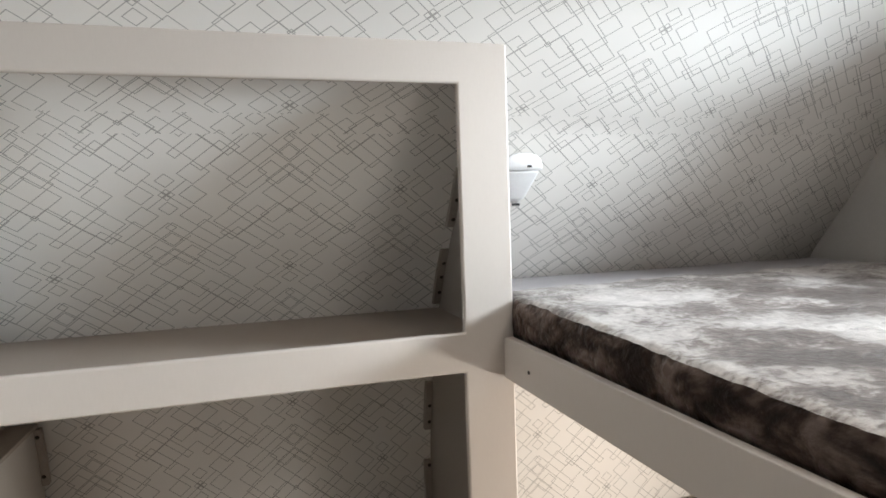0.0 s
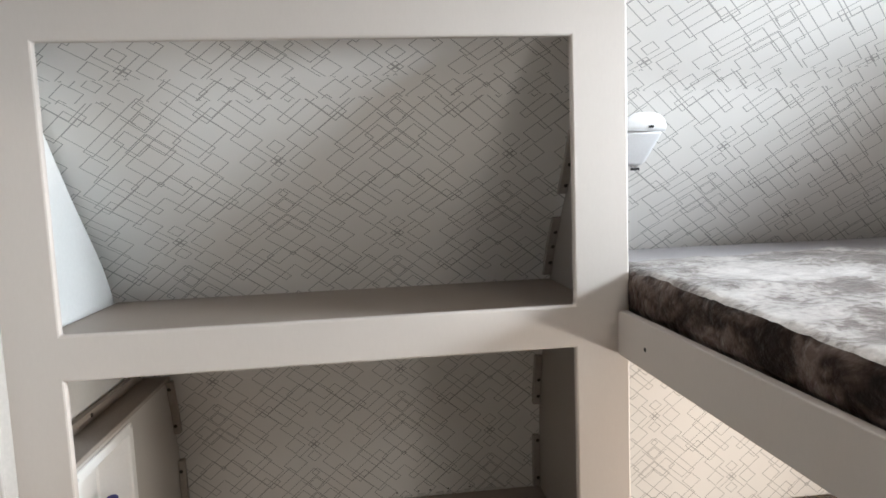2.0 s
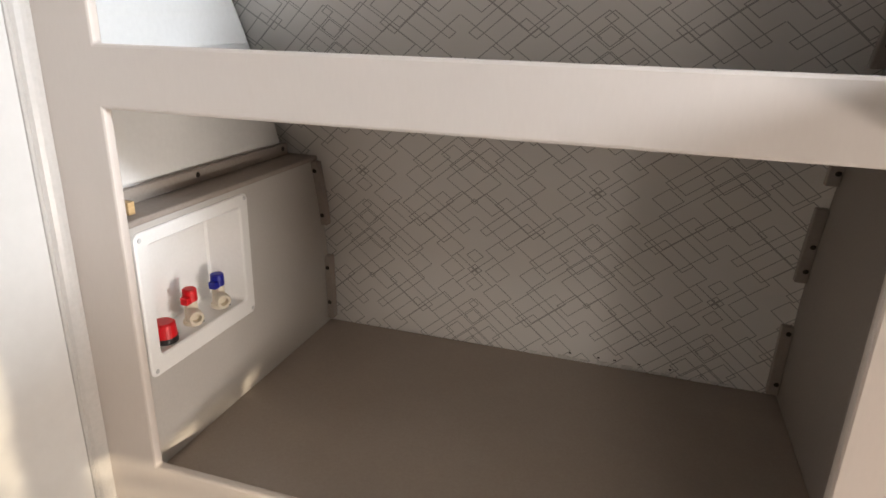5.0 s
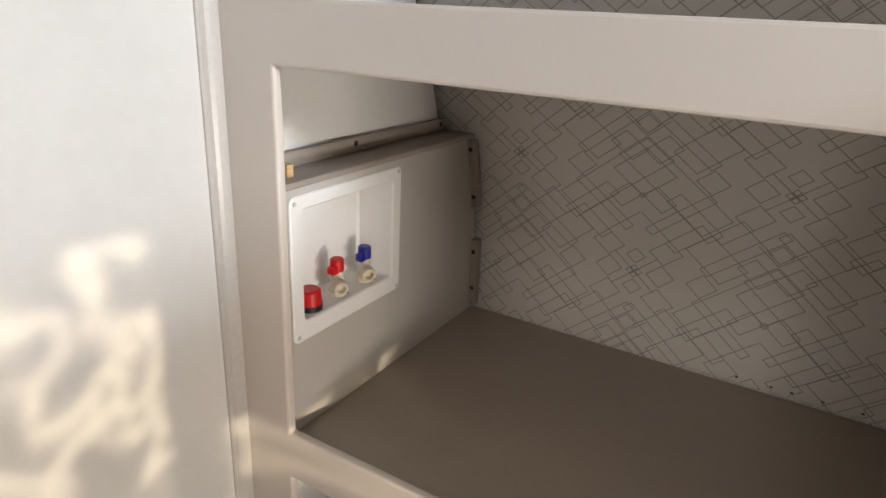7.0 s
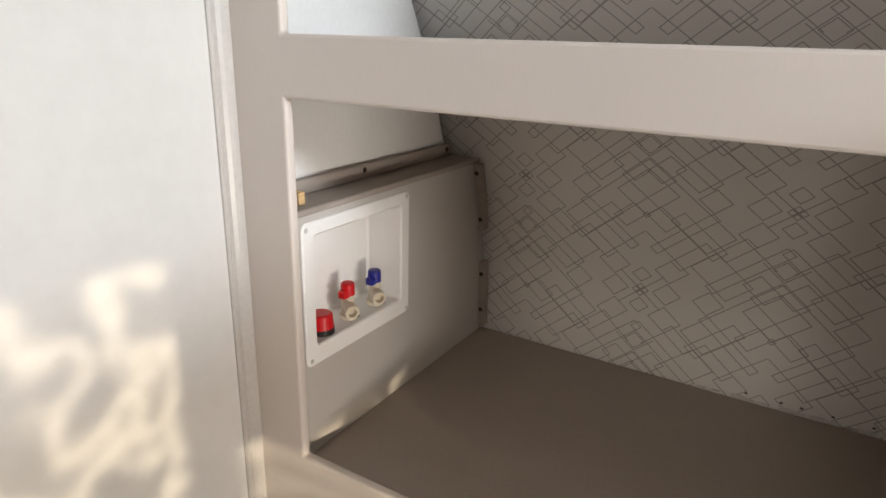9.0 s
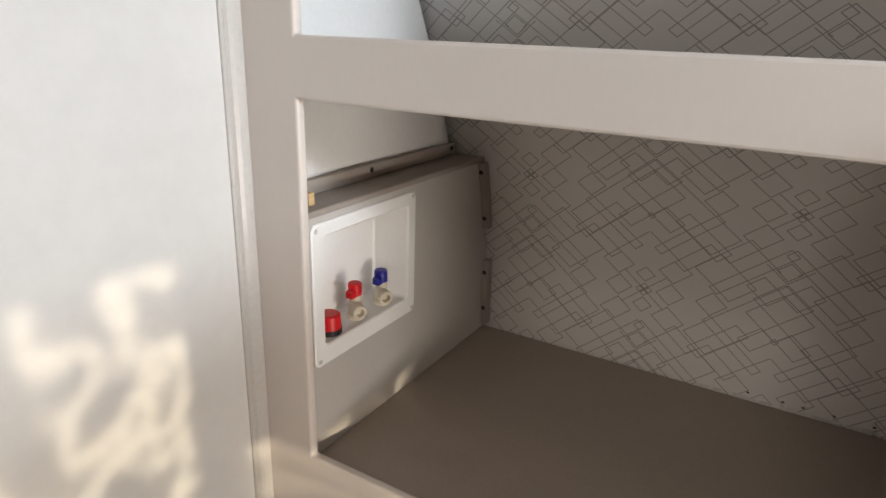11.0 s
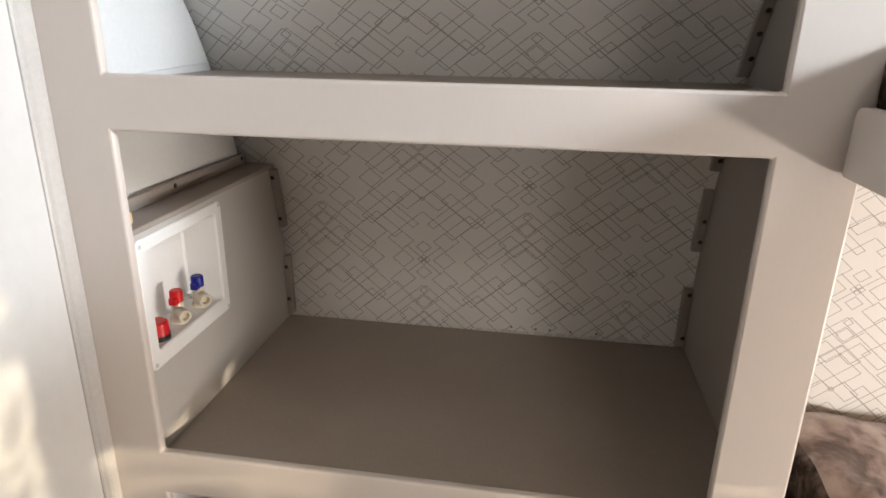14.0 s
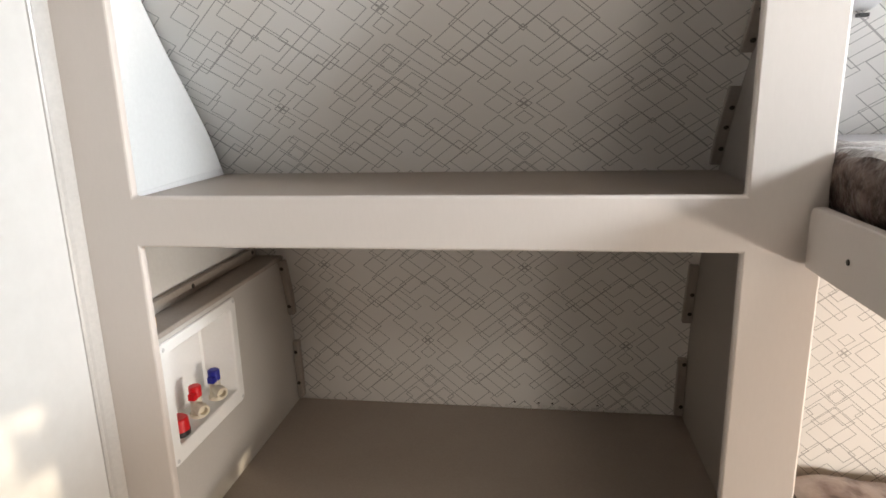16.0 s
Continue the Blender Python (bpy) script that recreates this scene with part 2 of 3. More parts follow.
    for cu, cv, hu, hv in shapes:
        last = half
        for op, value in (("SUBTRACT", (cu, cv, 0)), ("ABSOLUTE", None), ("SUBTRACT", (hu, hv, 0))):
            n = node(nt, "ShaderNodeVectorMath", operation=op)
            nt.links.new(last.outputs[0], n.inputs[0])
            if value:
                n.inputs[1].default_value = value
            last = n
        sep = nt.nodes.new("ShaderNodeSeparateXYZ")
        nt.links.new(last.outputs[0], sep.inputs[0])
        out = calc("ABSOLUTE", calc("MAXIMUM", sep.outputs[0], sep.outputs[1]))
        nearest = calc("MINIMUM", nearest, out) if nearest else out
    v = coords(nt)
    wob = node(nt, "ShaderNodeTexNoise", Scale=3.0, Detail=3)
    fine = node(nt, "ShaderNodeTexNoise", Scale=260, Detail=3)
    for n in (wob, fine):
        nt.links.new(v, n.inputs["Vector"])
    line = node(nt, "ShaderNodeMapRange")
    line.inputs["From Min"].default_value, line.inputs["From Max"].default_value = 0.0009, 0.0038
    line.inputs["To Min"].default_value, line.inputs["To Max"].default_value = 1.0, 0.0
    nt.links.new(nearest, line.inputs["Value"])
    paper = ramp(nt, wob.outputs["Fac"], ((0.3, (0.795, 0.765, 0.735)), (0.7, (0.845, 0.815, 0.785))))
    mix = node(nt, "ShaderNodeMix", data_type="RGBA")
    mix.inputs[7].default_value = (0.35, 0.333, 0.316, 1)
    nt.links.new(line.outputs["Result"], mix.inputs[0])
    nt.links.new(paper, mix.inputs[6])
    nt.links.new(mix.outputs[2], b.inputs["Base Color"])
    bp = node(nt, "ShaderNodeBump", Strength=0.06, Distance=0.003)
    nt.links.new(fine.outputs["Fac"], bp.inputs["Height"])
    nt.links.new(bp.outputs["Normal"], b.inputs["Normal"])
    b.inputs["Roughness"].default_value = 0.5
    return m


PAPER = wallpaper()

# ---- mesh helpers ----


def part(name, bm, material, parent=None, label="", smooth=False):
    me = bpy.data.meshes.new(name)
    bm.normal_update()
    bm.to_mesh(me)
    bm.free()
    me.materials.append(material)
    if smooth:
        for p in me.polygons:
            p.use_smooth = True
    ob = new(name, me)
    ob.parent = parent
    return tagged(ob, label)


def thing(name, label, category, group="", kind="", at=(0, 0, 0)):
    ob = new(name)
    ob.location = at
    ob.empty_display_size = 0.05
    return tagged(ob, label, category, group, kind)


def add_box(bm, lo, hi, bevel=0.0, segments=2):
    lo, hi = Vector(lo), Vector(hi)
    made = bmesh.ops.create_cube(bm, size=1.0, matrix=Matrix.Translation((lo + hi) / 2) @ Matrix.Diagonal((*(hi - lo), 1)))
    if bevel:
        edges = list({e for v in made["verts"] for e in v.link_edges})
        bmesh.ops.bevel(bm, geom=edges, offset=bevel, segments=segments, affect="EDGES", profile=0.5)
    return bm


def box(lo, hi, bevel=0.0, segments=2):
    return add_box(bmesh.new(), lo, hi, bevel, segments)


def prism(points, axis, lo, hi, bevel=0.0):
    """The outline points, in the two other axes in order, drawn out along one axis from lo to hi."""
    bm = bmesh.new()

    def place(p, d):
        c = list(p)
        c.insert("xyz".index(axis), d)
        return c

    a, b = [bm.verts.new(place(p, lo)) for p in points], [bm.verts.new(place(p, hi)) for p in points]
    bm.faces.new(a)
    bm.faces.new(b[::-1])
    for i in range(len(points)):
        j = (i + 1) % len(points)
        bm.faces.new((a[j], a[i], b[i], b[j]))
    bmesh.ops.recalc_face_normals(bm, faces=bm.faces)
    if bevel:
        bmesh.ops.bevel(bm, geom=list(bm.edges), offset=bevel, segments=2, affect="EDGES", profile=0.5)
    return bm


def add_rod(bm, start, end, r1, r2=None, sides=20):
    start, end = Vector(start), Vector(end)
    m = Matrix.Translation((start + end) / 2) @ (end - start).to_track_quat("Z", "Y").to_matrix().to_4x4()
    bmesh.ops.create_cone(bm, cap_ends=True, segments=sides, radius1=r1, radius2=r1 if r2 is None else r2, depth=(end - start).length, matrix=m)
    return bm


def rod(start, end, r1, r2=None, sides=20):
    return add_rod(bmesh.new(), start, end, r1, r2, sides)


# ---- the shell of the place ----
# side profile of the papered wall as it leans in and turns into the ceiling: y, z
PROFILE = [(2.035, 0.0), (2.03, 0.55), (2.018, 0.80), (1.995, 0.93), (1.960, 1.05), (1.915, 1.17), (1.855, 1.30), (1.800, 1.40), (1.740, 1.48),
           (1.668, 1.57), (1.608, 1.655), (1.556, 1.73), (1.512, 1.795), (1.42, 1.868), (1.318, 1.952), (1.24, 2.02), (1.15, 2.075), (1.03, 2.11), (0.90, 2.12)]
PZ, PY = [p[1] for p in PROFILE], [p[0] for p in PROFILE]
LEFT, WEST, RIGHT, REAR, TOP = -0.668, -0.682, 1.98, -1.60, 2.12


def wall_y(z):
    return float(np.interp(z, PZ, PY))


def smooth_profile(step=0.02):
    d = np.r_[0, np.cumsum(np.hypot(np.diff(PY), np.diff(PZ)))]
    s = np.arange(0, d[-1], step)
    y, z = np.interp(s, d, PY), np.interp(s, d, PZ)
    for _ in range(2):
        y[1:-1], z[1:-1] = (y[:-2] + 2 * y[1:-1] + y[2:]) / 4, (z[:-2] + 2 * z[1:-1] + z[2:]) / 4
    return [(float(a), float(b)) for a, b in zip(np.r_[y, PY[-1]], np.r_[z, PZ[-1]])]


CURVE = smooth_profile()
ROSE_X, ROSE_Z, HALF_X, HALF_S = -0.177, 1.652, 0.2835, 0.245


def paper_sheet(name, line, x0, x1, back, label, slip=None):
    """A papered sheet along a side profile, with a plain backing at the distance back behind it."""
    bm = bmesh.new()
    layer = bm.loops.layers.uv.new("paper")
    s = [0.0]
    for (ya, za), (yb, zb) in zip(line, line[1:]):
        s.append(s[-1] + math.hypot(yb - ya, zb - za))
    cols = np.linspace(x0, x1, 9)
    front = [[bm.verts.new((x, y, z)) for x in cols] for y, z in line]
    rear = [[bm.verts.new((x, y + back[0], z + back[1])) for x in (x0, x1)] for y, z in line]
    zero = float(np.interp(ROSE_Z, [p[1] for p in CURVE], PAPER_S))
    for i in range(len(line) - 1):
        for j in range(len(cols) - 1):
            f = bm.faces.new((front[i][j], front[i][j + 1], front[i + 1][j + 1], front[i + 1][j]))
            f.smooth = True
            for loop, (a, c) in zip(f.loops, ((i, j), (i, j + 1), (i + 1, j + 1), (i + 1, j))):
                shift = 0.075 if slip and slip[0] <= i < slip[1] else 0.0
                p, q = (cols[c] + shift - ROSE_X) / HALF_X, (s[a] + START_S[name] - zero) / HALF_S
                loop[layer].uv = ((p + q) / 2, (p - q) / 2)
        bm.faces.new((rear[i][1], rear[i][0], rear[i + 1][0], rear[i + 1][1]))
        bm.faces.new((rear[i][0], front[i][0], front[i + 1][0], rear[i + 1][0]))
        bm.faces.new((front[i][-1], rear[i][1], rear[i + 1][1], front[i + 1][-1]))
    return part(name, bm, PAPER, label=label)


PAPER_S = [0.0]
for (ya, za), (yb, zb) in zip(CURVE, CURVE[1:]):
    PAPER_S.append(PAPER_S[-1] + math.hypot(yb - ya, zb - za))
START_S = {"wall_north": 0.0, "ceiling": PAPER_S[-1]}
SEAM = [i for i, p in enumerate(CURVE) if 1.775 < p[1] < 1.815]
wall_north = paper_sheet("wall_north", CURVE, LEFT - 0.03, RIGHT, (0.04, 0.03), "curved wall with white wallpaper of thin grey overlapping squares", (SEAM[0], SEAM[-1] + 1))
tagged(wall_north, category="wall", kind="structure")
ceiling = paper_sheet("ceiling", [(0.90, TOP), (0.6, TOP), (0.2, TOP), (-0.4, TOP), (-1.0, TOP), (REAR, TOP)], -2.0, RIGHT, (0, 0.04), "flat ceiling with white printed wallpaper")
tagged(ceiling, category="ceiling", kind="structure")
tagged(part("floor", box((-2.04, REAR - 0.04, -0.04), (RIGHT + 0.04, 2.08, 0.0)), FLOOR), "brown-grey vinyl floor", "floor", kind="structure")
west = [(0.40, 0.0), (1.3095, 0.0), (1.3095, 1.957), (1.24, 2.015), (1.15, 2.07), (1.03, 2.105), (0.90, 2.117), (0.40, 2.117)]
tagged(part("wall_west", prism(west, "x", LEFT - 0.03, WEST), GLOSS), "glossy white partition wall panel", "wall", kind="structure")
# Unseen grey walls, added well back so that less light bounces onto the bunk.
SETBACK_X = -2.0
tagged(part("wall_setback", box((SETBACK_X - 0.04, REAR - 0.04, 0.0), (SETBACK_X, 0.44, 2.15)), SIDE), "unseen grey wall, set back to cut bounced light", "wall", kind="structure")
tagged(part("wall_setback_end", box((SETBACK_X, 0.40, 0.0), (LEFT - 0.031, 0.44, 2.117)), SIDE), "unseen grey wall that closes the set-back side", "wall", kind="structure")
inner = [(1.3100, 0.0)] + [(y - 0.002, z) for y, z in CURVE if z < 1.96] + [(1.3100, 1.955)]
tagged(part("wall_partition", prism(inner, "x", LEFT - 0.03, LEFT - 0.008), WHITE), "white partition wall at the end of the shelves", "wall", kind="structure")


def wall_with_holes(name, x0, x1, y0, y1, z0, z1, holes, across):
    """A wall slab with rectangular openings; across: the axis of its thickness."""
    bm = bmesh.new()
    us = sorted({y0, y1, *(h[0] for h in holes), *(h[1] for h in holes)})
    vs = sorted({z0, z1, *(h[2] for h in holes), *(h[3] for h in holes)})
    for ua, ub in zip(us, us[1:]):
        for va, vb in zip(vs, vs[1:]):
            if any(h[0] <= ua and ub <= h[1] and h[2] <= va and vb <= h[3] for h in holes):
                continue
            add_box(bm, (x0, ua, va) if across == "x" else (ua, x0, va), (x1, ub, vb) if across == "x" else (ub, x1, vb))
    return part(name, bm, SIDE)


# Side wall in board grey: its shade is put into the colour.
east = wall_with_holes("wall_east", RIGHT, RIGHT + 0.04, REAR, 2.08, 0.0, 2.15, [(0.48, 0.94, 1.72, 2.08), (-0.40, 0.27, 0.46, 1.20), (0.31, 0.99, 0.46, 0.80)], "x")
tagged(east, "side wall in grey for its shade, with three unseen openings", "wall", kind="structure")
south = wall_with_holes("wall_south", REAR - 0.04, REAR, -2.0, RIGHT, 0.0, 2.15, [(0.78, 1.92, 1.00, 1.56)], "y")
tagged(south, "plain rear wall with an opening added for the fill lamp", "wall", kind="structure")


def sun_ripple_pane():
    """Unseen pane whose noise-tinted transparency paints caustic-like wavy bands into the sunlight."""
    m = bpy.data.materials.new("sun_ripple_mask")
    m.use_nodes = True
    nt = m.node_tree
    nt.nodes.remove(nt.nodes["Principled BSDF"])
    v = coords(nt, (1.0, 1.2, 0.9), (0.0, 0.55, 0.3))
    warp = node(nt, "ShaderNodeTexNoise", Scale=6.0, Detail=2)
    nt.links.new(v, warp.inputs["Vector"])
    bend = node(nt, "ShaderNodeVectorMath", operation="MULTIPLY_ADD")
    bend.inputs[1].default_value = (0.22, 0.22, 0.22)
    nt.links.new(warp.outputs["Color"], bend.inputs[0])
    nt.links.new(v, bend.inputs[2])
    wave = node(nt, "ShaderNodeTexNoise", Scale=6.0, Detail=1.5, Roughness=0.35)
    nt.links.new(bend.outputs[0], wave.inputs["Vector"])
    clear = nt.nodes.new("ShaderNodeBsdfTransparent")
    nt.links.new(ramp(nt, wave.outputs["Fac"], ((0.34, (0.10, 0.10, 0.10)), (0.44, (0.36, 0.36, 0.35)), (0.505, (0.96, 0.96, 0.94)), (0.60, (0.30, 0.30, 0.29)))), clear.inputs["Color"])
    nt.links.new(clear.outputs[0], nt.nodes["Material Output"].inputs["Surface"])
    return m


RIPPLE_MASK = sun_ripple_pane()
# Opaque white pane, added to keep direct sun out of the openings.
OPAQUE_PANE = surface("opaque_white_pane", (0.74, 0.74, 0.73), (0.80, 0.80, 0.79), 0.7, grain=200, patch=6)


def window_frame(name, across, at, u0, u1, v0, v1, pane, label):
    win = tagged(thing(name, label, "window"), kind="structure")
    bm = bmesh.new()
    for lo, hi in (((u0, v0), (u0 + 0.03, v1)), ((u1 - 0.03, v0), (u1, v1)), ((u0 + 0.03, v0), (u1 - 0.03, v0 + 0.03)), ((u0 + 0.03, v1 - 0.03), (u1 - 0.03, v1))):
        add_box(bm, (at, lo[0], lo[1]) if across == "x" else (lo[0], at, lo[1]), (at + 0.02, hi[0], hi[1]) if across == "x" else (hi[0], at + 0.02, hi[1]), 0.002)
    part("window_frame", bm, BOXWHITE, win)
    lo, hi = (u0 + 0.03, v0 + 0.03), (u1 - 0.03, v1 - 0.03)
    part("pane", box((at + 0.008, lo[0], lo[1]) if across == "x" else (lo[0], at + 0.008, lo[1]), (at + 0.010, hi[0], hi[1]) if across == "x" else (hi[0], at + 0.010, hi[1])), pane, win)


window_frame("window_1", "x", RIGHT + 0.015, 0.48, 0.94, 1.72, 2.08, OPAQUE_PANE, "unseen bunk window, its pane opaque to block the sun")
# Panes patterned to throw wavy sun bands; the split openings shape their edge.
window_frame("window_2", "x", RIGHT + 0.015, -0.40, 0.27, 0.46, 1.20, RIPPLE_MASK, "unseen bunk window, its pane patterned to cast sun ripples")
window_frame("added_sun_opening", "x", RIGHT + 0.015, 0.31, 0.99, 0.46, 0.80, RIPPLE_MASK, "added low opening, its pane patterned to cast sun ripples")
# Opening added behind the camera only to hold the rear fill lamp.
window_frame("rear_fill_opening", "y", REAR - 0.035, 0.78, 1.92, 1.00, 1.56, OPAQUE_PANE, "added opening for the rear fill lamp, closed by an opaque pane")
# Housing made up under the ceiling for the overhead fill lamp, never in view.
vent = tagged(thing("overhead_fill_housing", "added square housing for the overhead fill lamp", "roof vent"), kind="structure")
for lo, hi in (((0.62, -0.12), (0.65, 0.32)), ((1.03, -0.12), (1.06, 0.32)), ((0.65, -0.12), (1.03, -0.09)), ((0.65, 0.29), (1.03, 0.32))):
    part("housing_rim", box((*lo, TOP - 0.025), (*hi, TOP - 0.002), 0.003), BOXWHITE, vent)
part("lid", box((0.652, -0.088, TOP - 0.020), (1.028, 0.288, TOP - 0.006)), OPAQUE_PANE, vent)
# rounded vinyl bead in the corner between the partition wall and the shelf front
bead = [(WEST, 1.2765), (-0.6785, 1.2770), (-0.6765, 1.2800), (-0.6772, 1.2835), (-0.6735, 1.2880), (-0.6705, 1.2950), (-0.6685, 1.3020), (-0.6680, 1.3095), (WEST, 1.3095)]
tagged(part("trim", prism(bead, "z", 0.0, 1.955), TRIM), "pale vinyl corner bead beside the shelf frame", "trim", kind="structure")

# ---- shelving unit ----
FY, BY = 1.31, 1.328
XL, XR = -0.565, 0.453
PANEL = 0.555
STILE = -0.681
unit = thing("shelving_unit", "built-in taupe open shelving unit with a wide face frame", "shelving unit", at=(0, 1.3, 0))
unit_inv = Matrix.Translation((0, -1.3, 0))


def up(name, bm, material, parent, label="", smooth=False):
    """A part given in world places under a thing that stands at (0, 1.3, 0)."""
    if parent is unit:
        bm.transform(unit_inv)
    return part(name, bm, material, parent, label, smooth)


def pierced_plate(x0, x1, z0, z1, holes, y0, y1, bevel):
    """A plate with rectangular openings and softly broken edges."""
    bm = bmesh.new()
    xs = sorted({x0, x1, *(h[0] for h in holes), *(h[1] for h in holes)})
    zs = sorted({z0, z1, *(h[2] for h in holes), *(h[3] for h in holes)})
    grid = {(i, k, y): bm.verts.new((x, y, z)) for i, x in enumerate(xs) for k, z in enumerate(zs) for y in (y0, y1)}

    def solid(i, k):
        if not (0 <= i < len(xs) - 1 and 0 <= k < len(zs) - 1):
            return False
        return not any(h[0] <= xs[i] and xs[i + 1] <= h[1] and h[2] <= zs[k] and zs[k + 1] <= h[3] for h in holes)

    for i in range(len(xs) - 1):
        for k in range(len(zs) - 1):
            if not solid(i, k):
                continue
            for y in (y0, y1):
                bm.faces.new([grid[c + (y,)] for c in ((i, k), (i + 1, k), (i + 1, k + 1), (i, k + 1))])
            for (a, b), other in ((((i, k), (i + 1, k)), (i, k - 1)), (((i, k + 1), (i + 1, k + 1)), (i, k + 1)), (((i, k), (i, k + 1)), (i - 1, k)), (((i + 1, k), (i + 1, k + 1)), (i + 1, k))):
                if not solid(*other):
                    bm.faces.new((grid[a + (y0,)], grid[b + (y0,)], grid[b + (y1,)], grid[a + (y1,)]))
    bmesh.ops.recalc_face_normals(bm, faces=bm.faces)
    sharp = [e for e in bm.edges if len(e.link_faces) == 2 and e.calc_face_angle() > 1.0]
    bmesh.ops.bevel(bm, geom=sharp, offset=bevel, segments=2, affect="EDGES", profile=0.5)
    return bm


BAYS = [(XL, XR, 1.319, 1.868), (XL, XR, 0.602, 1.228), (XL, XR, 0.07, 0.505)]
up("face_frame", pierced_plate(STILE, 0.572, 0.0, 1.958, BAYS, FY, BY, 0.0045), FRAME, unit, "wide taupe vinyl-wrapped face frame")


def shelf_board(z0, z1):
    edge = wall_y(z1) - 0.004
    return box((LEFT + 0.001, BY + 0.001, z0), (PANEL - 0.001, edge, z1), 0.0015)


up("shelf", shelf_board(1.275, 1.293), SHELF, unit, "taupe upper shelf board")
up("shelf", shelf_board(0.550, 0.569), SHELF, unit, "taupe lower shelf board")
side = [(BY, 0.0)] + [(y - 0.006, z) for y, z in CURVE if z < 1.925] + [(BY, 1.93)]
up("side_panel", prism(side, "x", PANEL, 0.571), SIDE_SHADED, unit, "grey side panel cut to the curved wall, darkened for its shade")
liner = [(BY + 0.001, 1.294)] + [(y - 0.014, z) for y, z in CURVE if 1.294 < z < 1.86] + [(BY + 0.001, 1.872)]
up("end_panel", prism(liner, "x", LEFT - 0.008, LEFT, 0.002), WHITE, unit, "white end panel with a curved back edge")
liner = [(BY + 0.001, 0.570)] + [(y - 0.014, z) for y, z in CURVE if 0.570 < z < 1.27] + [(wall_y(1.273) - 0.014, 1.273), (BY + 0.001, 1.273)]
up("end_panel", prism(liner, "x", LEFT - 0.008, LEFT, 0.002), WHITE, unit, "white end panel with a curved back edge")
liner = [(BY + 0.001, 0.001)] + [(y - 0.014, z) for y, z in CURVE if 0.0 < z < 0.55] + [(wall_y(0.558) - 0.014, 0.558), (BY + 0.001, 0.558)]
up("end_panel", prism(liner, "x", LEFT - 0.008, LEFT, 0.002), WHITE, unit, "white end panel with a curved back edge")

# boxed-in chase with the water outlet box
CX = -0.588
HY0, HY1, HZ0, HZ1 = 1.366, 1.648, 0.772, 1.004
bm = pierced_plate(1.330, 1.985, 0.570, 1.0335, [(HY0, HY1, HZ0, HZ1)], 0.0, 0.012, 0.001)
bm.transform(Matrix.Translation((CX, 0, 0)) @ Matrix.Rotation(radians(90), 4, "Z"))
for v in bm.verts:
    if v.co.y > 1.97:
        v.co.y = wall_y(v.co.z) - 0.003
chase = up("chase_panel", bm, SIDE, unit, "grey panel that boxes in the water pipes")
up("chase_ledge", box((LEFT + 0.001, 1.330, 1.034), (CX + 0.009, 1.962, 1.046), 0.003), CLEAT, unit, "taupe ledge on top of the boxing")


def screw(parent, at, way, r=0.0060, material=SCREW):
    at, way = Vector(at), Vector(way).normalized()
    bm = rod(at, at + way * 0.0022, r, r * 0.72, 12)
    if parent.parent is unit or parent is unit:
        bm.transform(unit_inv)
    return part("screw", bm, material, parent)


def cleat_on_wall(x0, x1, z0, z1, deep, screws, sx):
    """A batten screwed to the curved wall in the corner beside a side panel."""
    zs = np.linspace(z0, z1, 5)
    line = [(wall_y(z) - 0.001, z) for z in zs] + [(wall_y(z) - deep, z) for z in zs[::-1]]
    c = up("cleat", prism(line, "x", x0, x1, 0.0025), CLEAT, unit, "taupe screwed mounting batten")
    for z in screws:
        lean = (wall_y(z - 0.04) - wall_y(z + 0.04)) / 0.08
        screw(c, (sx, wall_y(z) - deep, z), (0, -1, -lean))
    return c


for z0, z1, holes in ((1.307, 1.482, (1.345, 1.394, 1.437)), (1.545, 1.705, (1.566, 1.619, 1.672)), (1.085, 1.215, (1.112, 1.18)), (0.862, 1.035, (0.890, 0.948)), (0.575, 0.752, (0.604, 0.735))):
    cleat_on_wall(0.530, PANEL - 0.0005, z0, z1, 0.020, holes, 0.546)
for z0, z1, holes in ((0.858, 1.033, (0.886, 1.009)), (0.582, 0.768, (0.631, 0.734))):
    cleat_on_wall(CX + 0.0005, CX + 0.018, z0, z1, 0.026, holes, CX + 0.008)
c = up("cleat", box((LEFT + 0.0005, 1.335, 1.0465), (LEFT + 0.017, 1.945, 1.074), 0.002), CLEAT, unit, "taupe screwed mounting batten")
for y in (1.605, 1.922):
    screw(c, (LEFT + 0.017, y, 1.063), (1, 0, 0))
up("wood_block", box((-0.640, 1.370, 1.0462), (-0.604, 1.384, 1.068), 0.001), RAWWOOD, unit, "raw pine block")

# ---- water outlet box ----
outlet = thing("water_outlet_box", "white plastic water outlet box with red and blue valves", "outlet box", at=(CX, 1.507, 0.886))


def rounded(y0, y1, z0, z1, r, n=5):
    pts = []
    for cy, cz, a in ((y1 - r, z1 - r, 0), (y0 + r, z1 - r, 90), (y0 + r, z0 + r, 180), (y1 - r, z0 + r, 270)):
        pts += [(cy + r * math.cos(radians(a + 90 * k / n)), cz + r * math.sin(radians(a + 90 * k / n))) for k in range(n + 1)]
    return pts


def out_local(bm):
    bm.transform(Matrix.Translation((-CX, -1.507, -0.886)))
    return bm


bm = bmesh.new()
rings = []
